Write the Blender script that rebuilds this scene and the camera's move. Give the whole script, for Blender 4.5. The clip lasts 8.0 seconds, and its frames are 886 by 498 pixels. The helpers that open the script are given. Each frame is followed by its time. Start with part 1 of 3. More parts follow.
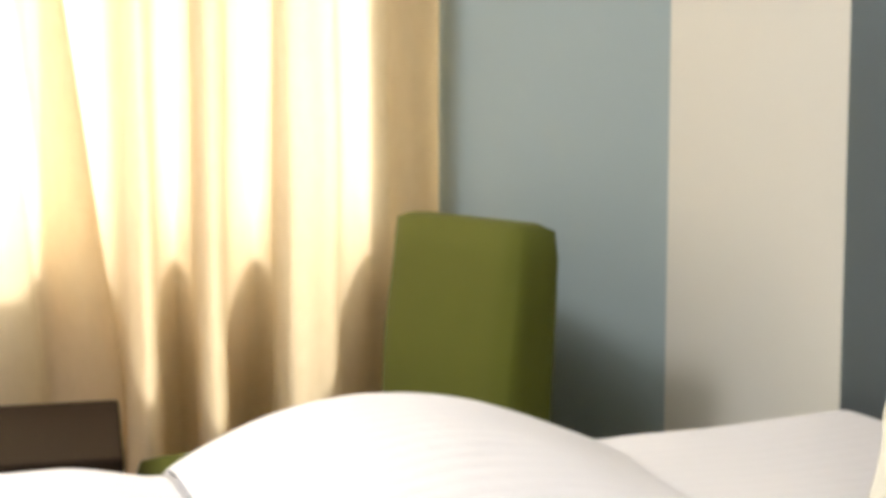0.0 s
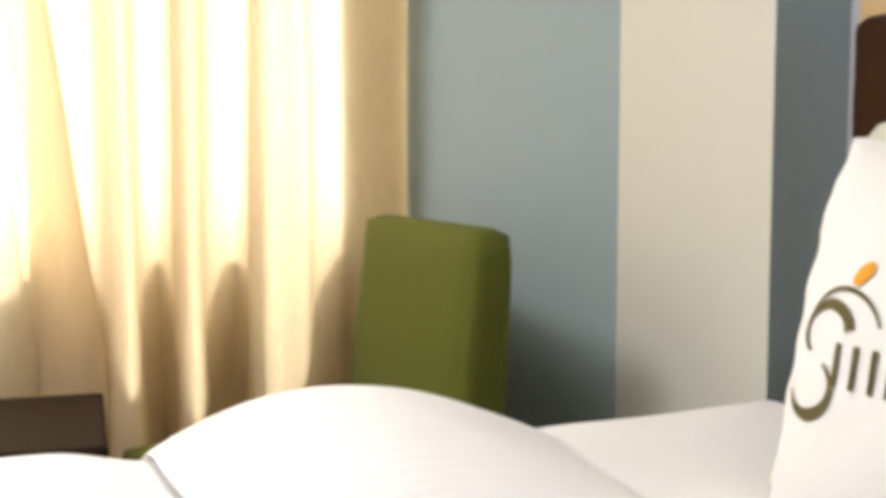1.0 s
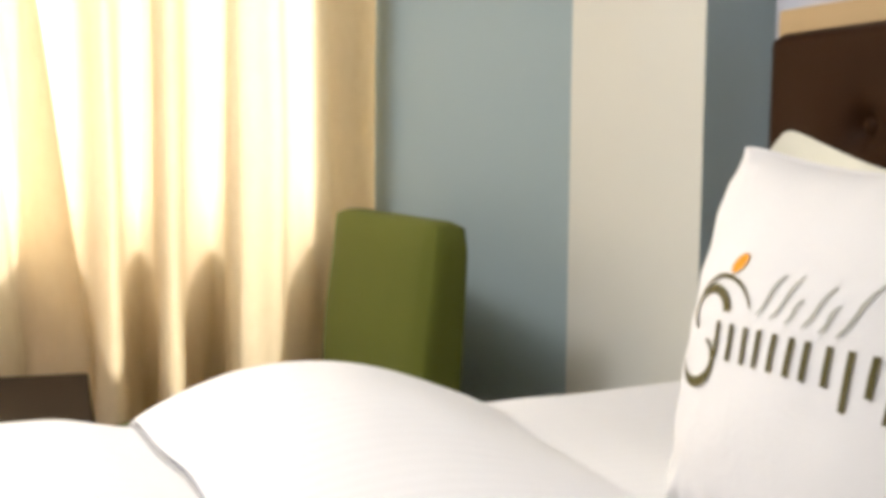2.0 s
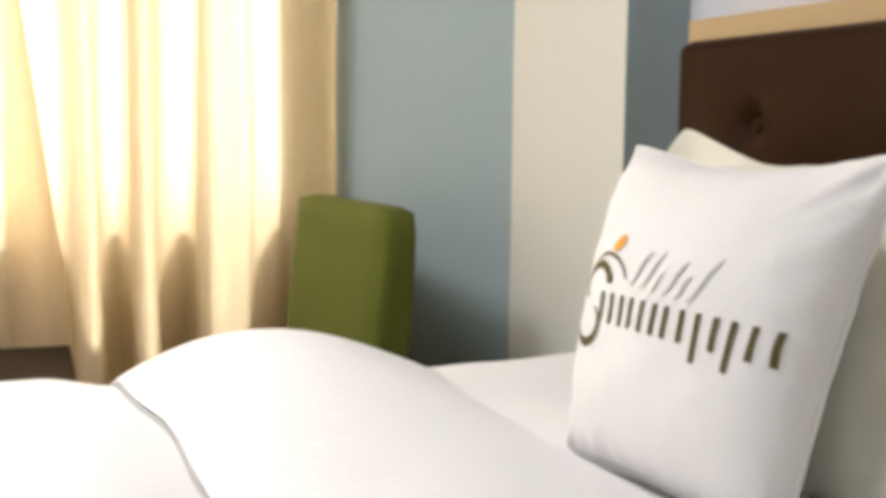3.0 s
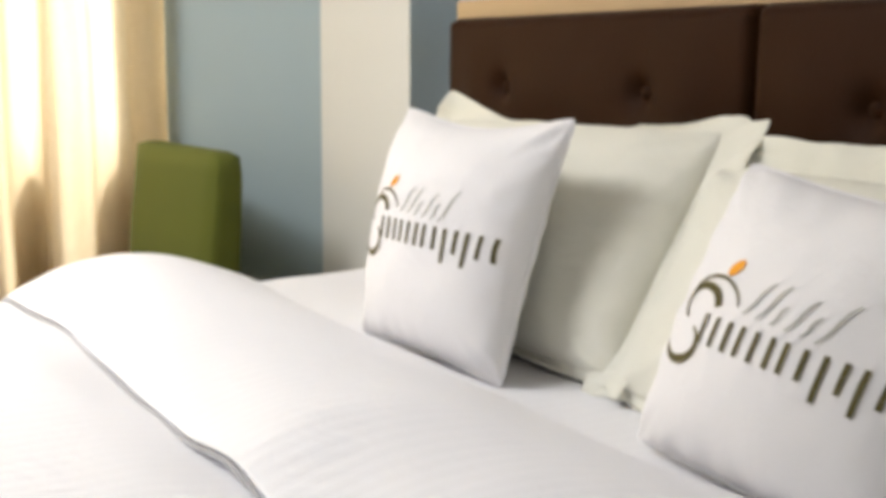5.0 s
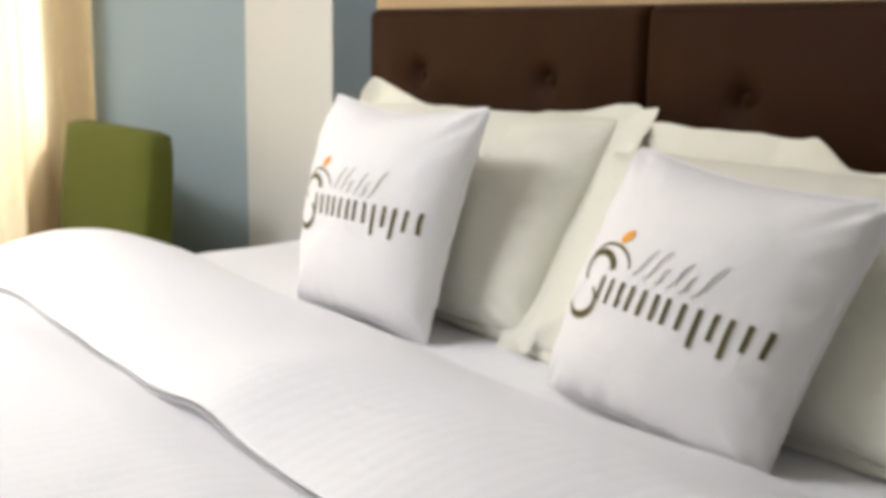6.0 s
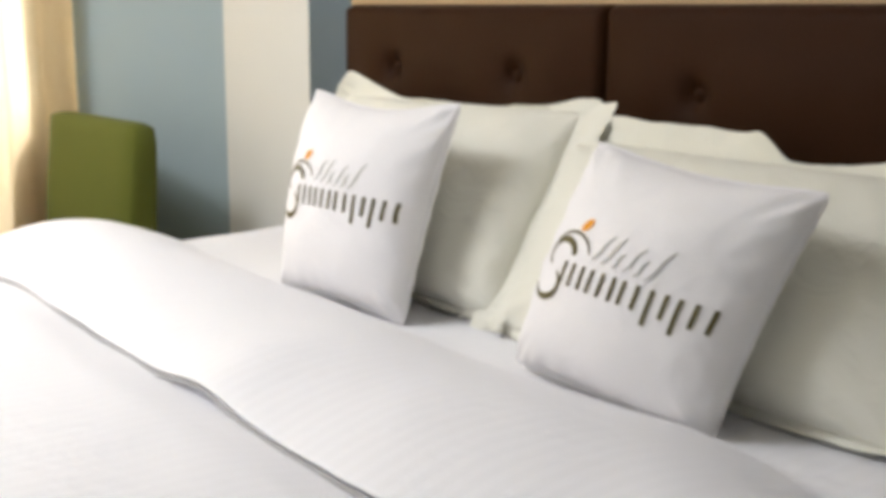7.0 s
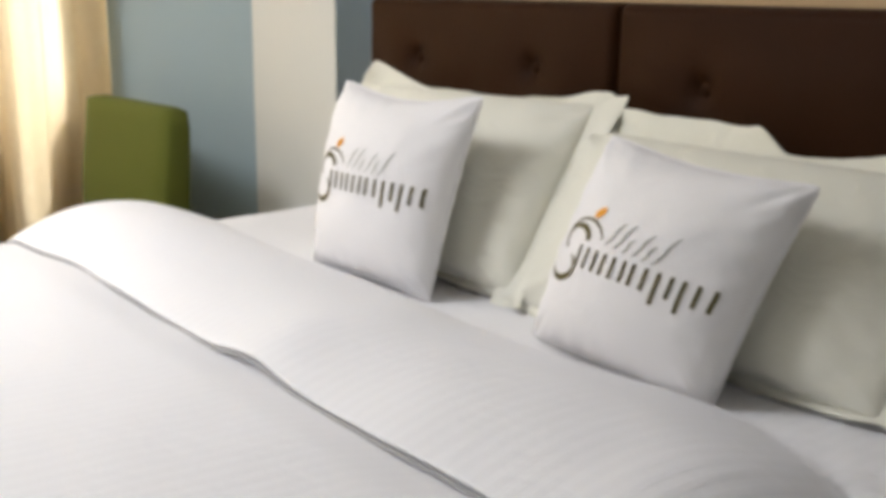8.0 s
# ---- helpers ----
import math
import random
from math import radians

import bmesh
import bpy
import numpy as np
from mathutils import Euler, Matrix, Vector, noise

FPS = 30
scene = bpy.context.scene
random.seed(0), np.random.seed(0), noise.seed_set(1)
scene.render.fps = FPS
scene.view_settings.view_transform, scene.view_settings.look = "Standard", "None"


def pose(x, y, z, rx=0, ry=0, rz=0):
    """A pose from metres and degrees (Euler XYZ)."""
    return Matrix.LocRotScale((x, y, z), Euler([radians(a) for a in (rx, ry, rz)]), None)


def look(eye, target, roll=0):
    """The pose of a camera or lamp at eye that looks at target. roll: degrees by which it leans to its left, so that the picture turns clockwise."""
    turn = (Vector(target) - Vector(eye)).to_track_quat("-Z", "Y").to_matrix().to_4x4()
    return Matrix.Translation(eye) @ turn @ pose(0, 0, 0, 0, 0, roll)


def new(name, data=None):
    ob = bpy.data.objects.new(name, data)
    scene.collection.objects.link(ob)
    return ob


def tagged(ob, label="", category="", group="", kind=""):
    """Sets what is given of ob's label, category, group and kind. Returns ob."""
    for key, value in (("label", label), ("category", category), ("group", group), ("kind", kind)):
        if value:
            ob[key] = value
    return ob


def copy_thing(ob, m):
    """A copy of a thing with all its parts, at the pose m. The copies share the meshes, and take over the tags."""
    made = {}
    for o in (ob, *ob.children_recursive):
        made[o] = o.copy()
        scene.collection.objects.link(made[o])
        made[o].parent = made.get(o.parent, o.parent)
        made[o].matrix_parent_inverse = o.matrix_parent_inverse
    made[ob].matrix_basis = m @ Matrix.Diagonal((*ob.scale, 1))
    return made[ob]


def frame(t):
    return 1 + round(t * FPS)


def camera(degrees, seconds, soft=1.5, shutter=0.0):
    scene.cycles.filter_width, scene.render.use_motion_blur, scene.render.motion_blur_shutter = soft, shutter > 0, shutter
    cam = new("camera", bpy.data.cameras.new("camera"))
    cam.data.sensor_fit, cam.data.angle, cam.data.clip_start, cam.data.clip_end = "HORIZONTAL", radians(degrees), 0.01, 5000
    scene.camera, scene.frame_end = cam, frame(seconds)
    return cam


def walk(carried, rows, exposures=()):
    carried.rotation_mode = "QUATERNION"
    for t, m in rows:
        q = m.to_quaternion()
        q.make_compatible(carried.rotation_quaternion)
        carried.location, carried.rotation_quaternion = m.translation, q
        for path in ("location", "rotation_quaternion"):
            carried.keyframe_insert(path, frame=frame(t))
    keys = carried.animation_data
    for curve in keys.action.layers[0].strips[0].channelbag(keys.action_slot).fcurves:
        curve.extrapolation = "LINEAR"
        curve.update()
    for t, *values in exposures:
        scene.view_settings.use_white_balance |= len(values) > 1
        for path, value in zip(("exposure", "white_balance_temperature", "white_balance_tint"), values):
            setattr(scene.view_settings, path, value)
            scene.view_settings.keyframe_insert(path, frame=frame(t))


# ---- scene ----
cam = camera(42.1, 8.0, soft=5.0)
PATH = [
    (0, (0.379, 0.017, 0.964), (1.024, 1.904, 0.809), 0.1),
    (0.5, (0.373, -0.042, 0.975), (1.032, 1.84, 0.817), 0.1),
    (1, (0.375, -0.118, 0.989), (1.041, 1.761, 0.823), 0.1),
    (2.5, (0.331, -0.376, 1.009), (1.053, 1.48, 0.818), 0.7),
    (3, (0.318, -0.49, 1.02), (1.059, 1.356, 0.812), 0.7),
    (3.5, (0.314, -0.592, 1.023), (1.08, 1.242, 0.8), 0.6),
    (4, (0.279, -0.702, 1.031), (1.112, 1.1, 0.782), 0.4),
    (4.5, (0.217, -0.815, 1.056), (1.134, 0.939, 0.767), 0.2),
    (5, (0.132, -0.937, 1.079), (1.144, 0.758, 0.756), 0.4),
    (6.5, (-0.04, -1.133, 1.128), (1.132, 0.441, 0.744), 0.6),
    (7, (-0.077, -1.184, 1.151), (1.101, 0.38, 0.745), 0.3),
    (7.5, (-0.128, -1.227, 1.172), (1.049, 0.333, 0.746), 0.4),
    (8, (-0.181, -1.285, 1.2), (0.977, 0.282, 0.746), 0.4),
]
EXPOSURE = [(0.0, -0.05, 6550, 10), (3.0, -0.06, 6420, 10), (4.5, 0.0, 6330, 10), (6.5, 0.04, 6220, 10), (7.5, 0.04, 6200, 10), (8.0, -0.18, 6200, 10)]
walk(cam, [(t, look(eye, target, roll)) for t, eye, target, roll in PATH], EXPOSURE)

# ---- room measures ----
WALL_X = 1.49      # headboard wall
PIER_X = 1.362      # face of the pier beside the bed
PIER_Y = 1.269      # near side of the pier
STRIPE_Y = 1.725   # where the white paint meets the blue
WIN_Y = 2.28       # inner face of the window wall
CURTAIN_Y = 2.25
BACK_X, BACK_Y, CEIL = -2.3, -2.1, 2.6
SHEET_Z = 0.630

# ---- light ----
world = bpy.data.worlds.new("sky_world")
scene.world = world
world.use_nodes = True
wn = world.node_tree.nodes
sky = wn.new("ShaderNodeTexSky")
sky.sky_type, sky.sun_disc = "NISHITA", False
sky.sun_elevation, sky.sun_rotation = radians(55), radians(-3)
world.node_tree.links.new(sky.outputs[0], wn["Background"].inputs[0])
wn["Background"].inputs[1].default_value = 0.12


def lamp(name, kind, m, energy, colour, size=None, size_y=None):
    data = bpy.data.lights.new(name, kind)
    data.energy, data.color = energy, colour
    if size:
        data.shape, data.size, data.size_y = "RECTANGLE", size, size_y or size
    ob = new(name, data)
    ob.matrix_world = m
    return ob


sun = lamp("sun", "SUN", look((-0.6, 4.2, 4.3), (-0.5, 2.2, 1.4)), 7.0, (1.0, 0.93, 0.80))
sun.data.angle = radians(3)
lamp("window_daylight", "AREA", look((-0.14, 2.48, 1.5), (-0.14, 0, 1.5)), 22, (1.0, 0.95, 0.85), 2.3, 1.3)
# Two assumed lamps overhead, out of view, added to brighten bed and pillows.
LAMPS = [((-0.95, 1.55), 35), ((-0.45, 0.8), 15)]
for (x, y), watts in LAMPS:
    lamp("added_room_lamp", "AREA", look((x, y, 2.50), (x, y, 0)), watts, (1.0, 0.975, 0.965), 0.66, 0.66)

# ---- materials ----


def material(name, colour, rough=0.7, colour2=None, scale=6.0, fine=120.0, bump=0.1, metal=0.0, sheen=0.0, stretch=(1, 1, 1), crease=0.0):
    m = bpy.data.materials.new(name)
    m.use_nodes = True
    nt = m.node_tree
    bsdf = nt.nodes["Principled BSDF"]
    bsdf.inputs["Roughness"].default_value, bsdf.inputs["Metallic"].default_value = rough, metal
    bsdf.inputs["Sheen Weight"].default_value = sheen
    co = nt.nodes.new("ShaderNodeTexCoord")
    mp = nt.nodes.new("ShaderNodeMapping")
    mp.inputs["Scale"].default_value = stretch
    nt.links.new(co.outputs["Object"], mp.inputs[0])
    broad = nt.nodes.new("ShaderNodeTexNoise")
    broad.inputs["Scale"].default_value, broad.inputs["Detail"].default_value = scale, 5
    grain = nt.nodes.new("ShaderNodeTexNoise")
    grain.inputs["Scale"].default_value, grain.inputs["Detail"].default_value = fine, 3
    for n in (broad, grain):
        nt.links.new(mp.outputs[0], n.inputs["Vector"])
    mix = nt.nodes.new("ShaderNodeMix")
    mix.data_type = "RGBA"
    c2 = colour2 or tuple(c * 0.9 for c in colour)
    mix.inputs["A"].default_value, mix.inputs["B"].default_value = (*colour, 1), (*c2, 1)
    add = nt.nodes.new("ShaderNodeMath")
    add.operation = "MULTIPLY_ADD"
    add.inputs[1].default_value = 0.35
    nt.links.new(grain.outputs["Fac"], add.inputs[0])
    scaled = nt.nodes.new("ShaderNodeMath")
    scaled.operation = "MULTIPLY"
    scaled.inputs[1].default_value = 0.65
    nt.links.new(broad.outputs["Fac"], scaled.inputs[0])
    nt.links.new(scaled.outputs[0], add.inputs[2])
    nt.links.new(add.outputs[0], mix.inputs["Factor"])
    nt.links.new(mix.outputs["Result"], bsdf.inputs["Base Color"])
    if bump:
        bp = nt.nodes.new("ShaderNodeBump")
        bp.inputs["Strength"].default_value, bp.inputs["Distance"].default_value = bump, 0.004
        nt.links.new(grain.outputs["Fac"], bp.inputs["Height"])
        last = bp
        if crease:
            soft = nt.nodes.new("ShaderNodeTexNoise")
            soft.inputs["Scale"].default_value, soft.inputs["Detail"].default_value, soft.inputs["Distortion"].default_value = 11, 4, 0.8
            nt.links.new(co.outputs["Object"], soft.inputs["Vector"])
            last = nt.nodes.new("ShaderNodeBump")
            last.inputs["Strength"].default_value, last.inputs["Distance"].default_value = crease, 0.02
            nt.links.new(soft.outputs["Fac"], last.inputs["Height"])
            nt.links.new(bp.outputs[0], last.inputs["Normal"])
        nt.links.new(last.outputs[0], bsdf.inputs["Normal"])
    return m


def striped_cotton(name, colour):
    """White satin-stripe bed linen; the stripes run from head to foot."""
    m = material(name, colour, 0.75, tuple(c * 0.965 for c in colour), 5, 260, 0.06, crease=0.16)
    nt = m.node_tree
    bsdf = nt.nodes["Principled BSDF"]
    co = nt.nodes.new("ShaderNodeTexCoord")
    wave = nt.nodes.new("ShaderNodeTexWave")
    wave.bands_direction, wave.wave_profile = "Y", "SIN"
    wave.inputs["Scale"].default_value, wave.inputs["Distortion"].default_value = 12.5, 0.6
    nt.links.new(co.outputs["Object"], wave.inputs["Vector"])
    ramp = nt.nodes.new("ShaderNodeValToRGB")
    ramp.color_ramp.elements[0].position, ramp.color_ramp.elements[1].position = 0.38, 0.62
    nt.links.new(wave.outputs["Fac"], ramp.inputs[0])
    rough = nt.nodes.new("ShaderNodeMapRange")
    rough.inputs["To Min"].default_value, rough.inputs["To Max"].default_value = 0.85, 0.5
    nt.links.new(ramp.outputs[0], rough.inputs["Value"])
    nt.links.new(rough.outputs[0], bsdf.inputs["Roughness"])
    base = bsdf.inputs["Base Color"].links[0].from_socket
    tint = nt.nodes.new("ShaderNodeMix")
    tint.data_type, tint.blend_type = "RGBA", "MULTIPLY"
    tint.inputs["B"].default_value = (0.975, 0.975, 0.977, 1)
    nt.links.new(ramp.outputs[0], tint.inputs["Factor"])
    nt.links.new(base, tint.inputs["A"])
    nt.links.new(tint.outputs["Result"], bsdf.inputs["Base Color"])
    bp = nt.nodes.new("ShaderNodeBump")
    bp.inputs["Strength"].default_value, bp.inputs["Distance"].default_value = 0.26, 0.002
    nt.links.new(ramp.outputs[0], bp.inputs["Height"])
    old = bsdf.inputs["Normal"].links[0].from_socket
    nt.links.new(old, bp.inputs["Normal"])
    nt.links.new(bp.outputs[0], bsdf.inputs["Normal"])
    return m


def curtain_cloth(name):
    m = bpy.data.materials.new(name)
    m.use_nodes = True
    nt = m.node_tree
    nt.nodes.remove(nt.nodes["Principled BSDF"])
    out = nt.nodes["Material Output"]
    co = nt.nodes.new("ShaderNodeTexCoord")
    mp = nt.nodes.new("ShaderNodeMapping")
    mp.inputs["Scale"].default_value = (1, 1, 0.6)
    nt.links.new(co.outputs["Object"], mp.inputs[0])
    slub = nt.nodes.new("ShaderNodeTexNoise")
    slub.inputs["Scale"].default_value, slub.inputs["Detail"].default_value = 55, 6
    nt.links.new(mp.outputs[0], slub.inputs["Vector"])
    tone = nt.nodes.new("ShaderNodeMix")
    tone.data_type = "RGBA"
    tone.inputs["A"].default_value, tone.inputs["B"].default_value = (0.54, 0.45, 0.33, 1), (0.66, 0.56, 0.42, 1)
    nt.links.new(slub.outputs["Fac"], tone.inputs["Factor"])
    thru = nt.nodes.new("ShaderNodeMix")
    thru.data_type = "RGBA"
    thru.inputs["A"].default_value, thru.inputs["B"].default_value = (0.90, 0.77, 0.54, 1), (0.97, 0.86, 0.65, 1)
    nt.links.new(slub.outputs["Fac"], thru.inputs["Factor"])
    diff, trans = nt.nodes.new("ShaderNodeBsdfDiffuse"), nt.nodes.new("ShaderNodeBsdfTranslucent")
    nt.links.new(tone.outputs["Result"], diff.inputs[0])
    nt.links.new(thru.outputs["Result"], trans.inputs[0])
    mix = nt.nodes.new("ShaderNodeMixShader")
    mix.inputs[0].default_value = 0.63
    nt.links.new(diff.outputs[0], mix.inputs[1])
    nt.links.new(trans.outputs[0], mix.inputs[2])
    nt.links.new(mix.outputs[0], out.inputs[0])
    return m


def glow(name, colour, strength):
    m = bpy.data.materials.new(name)
    m.use_nodes = True
    b = m.node_tree.nodes["Principled BSDF"]
    b.inputs["Base Color"].default_value = (*colour, 1)
    b.inputs["Emission Color"].default_value = (*colour, 1)
    b.inputs["Emission Strength"].default_value = strength
    return m


BLUE = material("blue_wall_paint", (0.325, 0.405, 0.435), 0.75, (0.305, 0.385, 0.415), 3, 180, 0.12)
WHITE = material("white_wall_paint", (0.655, 0.657, 0.62), 0.75, (0.625, 0.625, 0.59), 3, 180, 0.12)
PALE = material("pale_wall_paint", (0.66, 0.67, 0.74), 0.75, (0.62, 0.63, 0.70), 3, 180, 0.12)
CEILING = material("ceiling_paint", (0.8, 0.79, 0.76), 0.85, (0.77, 0.76, 0.73), 3, 150, 0.08)
FLOOR = material("floor_tile_glaze", (0.42, 0.37, 0.31), 0.35, (0.36, 0.31, 0.26), 5, 60, 0.05)
LINEN = striped_cotton("striped_white_cotton", (0.88, 0.88, 0.915))
COTTON = material("plain_white_cotton", (0.82, 0.81, 0.825), 0.85, (0.79, 0.78, 0.795), 7, 420, 0.12, sheen=0.1, crease=0.2)
PILLOWCASE = material("off_white_pillowcase", (0.79, 0.78, 0.695), 0.85, (0.75, 0.74, 0.645), 7, 420, 0.12, sheen=0.1, crease=0.45)
# Grey of the shadow line below the duvet's loose edge.
HEM_SHADE = material("grey_hem_shade", (0.46, 0.46, 0.47), 0.8, (0.40, 0.40, 0.41), 30, 300, 0.1)
LEATHER = material("brown_leatherette", (0.036, 0.0140, 0.0054), 0.5, (0.025, 0.0098, 0.0038), 8, 260, 0.25)
LEATHER.node_tree.nodes["Principled BSDF"].inputs["Specular IOR Level"].default_value = 0.05
OAK = material("pale_wood", (0.55, 0.40, 0.22), 0.55, (0.45, 0.31, 0.16), 12, 90, 0.15, stretch=(6, 0.6, 6))
DARKWOOD = material("dark_stained_wood", (0.020, 0.0115, 0.007), 0.7, (0.015, 0.009, 0.005), 10, 90, 0.15, stretch=(0.7, 6, 6))
DARKWOOD.node_tree.nodes["Principled BSDF"].inputs["Specular IOR Level"].default_value = 0.1
GREEN = material("green_upholstery", (0.100, 0.112, 0.010), 0.95, (0.080, 0.093, 0.007), 9, 500, 0.35)
CURTAIN = curtain_cloth("cream_curtain_cloth")
OLIVE = material("olive_print", (0.105, 0.085, 0.02), 0.8, (0.085, 0.07, 0.016), 20, 300, 0.05)
GREY_PRINT = material("pale_grey_print", (0.36, 0.37, 0.33), 0.8, (0.42, 0.43, 0.39), 20, 300, 0.05)
ORANGE = material("orange_print", (0.80, 0.36, 0.02), 0.8, (0.74, 0.31, 0.015), 20, 300, 0.05)
ALU = material("white_window_frame", (0.7, 0.7, 0.68), 0.4, None, 5, 100, 0.03)
STEEL = material("brushed_steel", (0.55, 0.54, 0.52), 0.3, None, 8, 100, 0.05, metal=1.0)
BACKDROP = glow("bright_sky", (1.0, 0.97, 0.9), 1.2)
# Emission for the panels of the assumed ceiling lights.
ADDED_GLOW = glow("added_lamp_panel", (1.0, 0.98, 0.95), 5.0)
GLASS = bpy.data.materials.new("window_glass")
GLASS.use_nodes = True
gb = GLASS.node_tree.nodes["Principled BSDF"]
gb.inputs["Transmission Weight"].default_value, gb.inputs["Roughness"].default_value = 1.0, 0.0

# ---- mesh helpers ----


def mesh_object(name, bm, mat, smooth=True):
    me = bpy.data.meshes.new(name)
    bm.normal_update()
    bm.to_mesh(me)
    bm.free()
    for m in (mat if isinstance(mat, (list, tuple)) else [mat]):
        me.materials.append(m)
    if smooth:
        for p in me.polygons:
            p.use_smooth = True
    return new(name, me)


def part(name, bm, mat, parent, label="", smooth=True):
    ob = mesh_object(name, bm, mat, smooth)
    ob.parent = parent
    return tagged(ob, label=label)


def thing(name, m, label, category, group="", kind=""):
    ob = new(name)
    ob.matrix_world = m
    ob.empty_display_size = 0.1
    return tagged(ob, label, category, group, kind)


def box(bm, lo, hi, bevel=0.0, seg=2):
    lo, hi = Vector(lo), Vector(hi)
    made = bmesh.ops.create_cube(bm, size=1.0, matrix=Matrix.Translation((lo + hi) / 2) @ Matrix.Diagonal((*(hi - lo), 1)))
    if bevel:
        edges = {e for v in made["verts"] for e in v.link_edges}
        bmesh.ops.bevel(bm, geom=list(edges), offset=bevel, segments=seg, profile=0.5, affect="EDGES")
    return bm


def slab(name, lo, hi, mat, label, category, bevel=0.0):
    bm = box(bmesh.new(), lo, hi, bevel)
    return tagged(mesh_object(name, bm, mat, False), label, category, kind="structure")


def grid(bm, nu, nv, place):
    """A sheet of nu x nv cells whose corners are place(u, v), u and v from 0 to 1."""
    vs = [[bm.verts.new(place(i / nu, j / nv)) for j in range(nv + 1)] for i in range(nu + 1)]
    for i in range(nu):
        for j in range(nv):
            bm.faces.new((vs[i][j], vs[i + 1][j], vs[i + 1][j + 1], vs[i][j + 1]))
    return vs


def tube(bm, points, radius, sides=8):
    rings = []
    for i, p in enumerate(points):
        a, b = points[max(i - 1, 0)], points[min(i + 1, len(points) - 1)]
        way = (Vector(b) - Vector(a)).normalized()
        side = way.cross(Vector((0, 0, 1)))
        side = side.normalized() if side.length > 1e-4 else Vector((1, 0, 0))
        up = side.cross(way)
        rings.append([bm.verts.new(Vector(p) + radius * (math.cos(k * math.tau / sides) * side + math.sin(k * math.tau / sides) * up)) for k in range(sides)])
    for r, s in zip(rings, rings[1:]):
        for k in range(sides):
            bm.faces.new((r[k], r[(k + 1) % sides], s[(k + 1) % sides], s[k]))
    bm.faces.new(rings[0][::-1])
    bm.faces.new(rings[-1])
    return bm


def smoothstep(a, b, x):
    t = min(1.0, max(0.0, (x - a) / (b - a)))
    return t * t * (3 - 2 * t)


# ---- the room ----
slab("floor", (BACK_X, BACK_Y, 0.0), (WALL_X, WIN_Y, 0), FLOOR, "polished beige floor of the bedroom", "floor")
slab("ceiling", (BACK_X, BACK_Y, CEIL), (WALL_X, WIN_Y, CEIL + 0.1), CEILING, "plain white painted ceiling", "ceiling")
slab("wall_headboard", (WALL_X, BACK_Y, 0), (WALL_X + 0.15, PIER_Y, CEIL), PALE, "pale lavender-white painted wall behind the headboard", "wall")
slab("wall_foot", (BACK_X - 0.15, BACK_Y, 0), (BACK_X, WIN_Y, CEIL), WHITE, "plain cream painted wall", "wall")
slab("wall_back", (BACK_X, BACK_Y - 0.15, 0), (WALL_X, BACK_Y, CEIL), WHITE, "plain cream painted wall", "wall")

pier = slab("wall_pier", (PIER_X, PIER_Y, 0), (WALL_X + 0.15, STRIPE_Y, CEIL), [WHITE, BLUE], "cream-white painted pier with a blue-grey side", "wall")
for p in pier.data.polygons:
    if p.normal.y < -0.9:
        p.material_index = 1
bm = bmesh.new()
corner = [(PIER_X, STRIPE_Y), (1.08, WIN_Y), (WALL_X + 0.15, WIN_Y), (WALL_X + 0.15, STRIPE_Y)]
low_ring, top_ring = [bm.verts.new((x, y, 0)) for x, y in corner], [bm.verts.new((x, y, CEIL)) for x, y in corner]
for k in range(4):
    bm.faces.new((low_ring[k], low_ring[(k + 1) % 4], top_ring[(k + 1) % 4], top_ring[k]))
bm.faces.new(low_ring)
bm.faces.new(top_ring)
bmesh.ops.recalc_face_normals(bm, faces=bm.faces[:])
tagged(mesh_object("wall_blue", bm, BLUE, False), "soft blue painted wall across the corner beside the window", "wall", kind="structure")

WIN_L, WIN_R, WIN_LO, WIN_HI = -1.3, 1.035, 0.815, 2.15
slab("wall_window_sill", (BACK_X, WIN_Y, 0), (PIER_X + 0.27, WIN_Y + 0.12, WIN_LO), WHITE, "plain painted wall below the window behind the curtain", "wall")
slab("wall_window_top", (BACK_X, WIN_Y, WIN_HI), (PIER_X + 0.27, WIN_Y + 0.12, CEIL), BLUE, "soft blue painted wall above the window", "wall")
slab("wall_window_side", (WIN_R, WIN_Y, WIN_LO), (PIER_X + 0.27, WIN_Y + 0.12, WIN_HI), BLUE, "soft blue painted wall beside the window", "wall")
slab("wall_window_far", (BACK_X, WIN_Y, WIN_LO), (WIN_L, WIN_Y + 0.12, WIN_HI), BLUE, "soft blue painted wall beside the window", "wall")

window = thing("window_1", pose((WIN_L + WIN_R) / 2, WIN_Y + 0.06, WIN_LO), "white framed sliding window behind the closed curtain", "window", kind="structure")
half, tall = (WIN_R - WIN_L) / 2, WIN_HI - WIN_LO
for a, b in (((-half, -0.03, 0), (half, 0.03, 0.05)), ((-half, -0.03, tall - 0.05), (half, 0.03, tall)),
             ((-half, -0.03, 0.05), (-half + 0.05, 0.03, tall - 0.05)), ((half - 0.05, -0.03, 0.05), (half, 0.03, tall - 0.05)),
             ((-0.025, -0.03, 0.05), (0.025, 0.03, tall - 0.05))):
    part("window_frame", box(bmesh.new(), a, b, 0.004), ALU, window, smooth=False)
for a, b in ((-half + 0.05, -0.025), (0.025, half - 0.05)):
    pane = part("pane", box(bmesh.new(), (a, -0.003, 0.05), (b, 0.003, tall - 0.05)), GLASS, window, smooth=False)
    pane.visible_shadow = False

bm = bmesh.new()
grid(bm, 1, 1, lambda u, v: (-5 + 10 * u, 5.0, -2 + 4.6 * v))
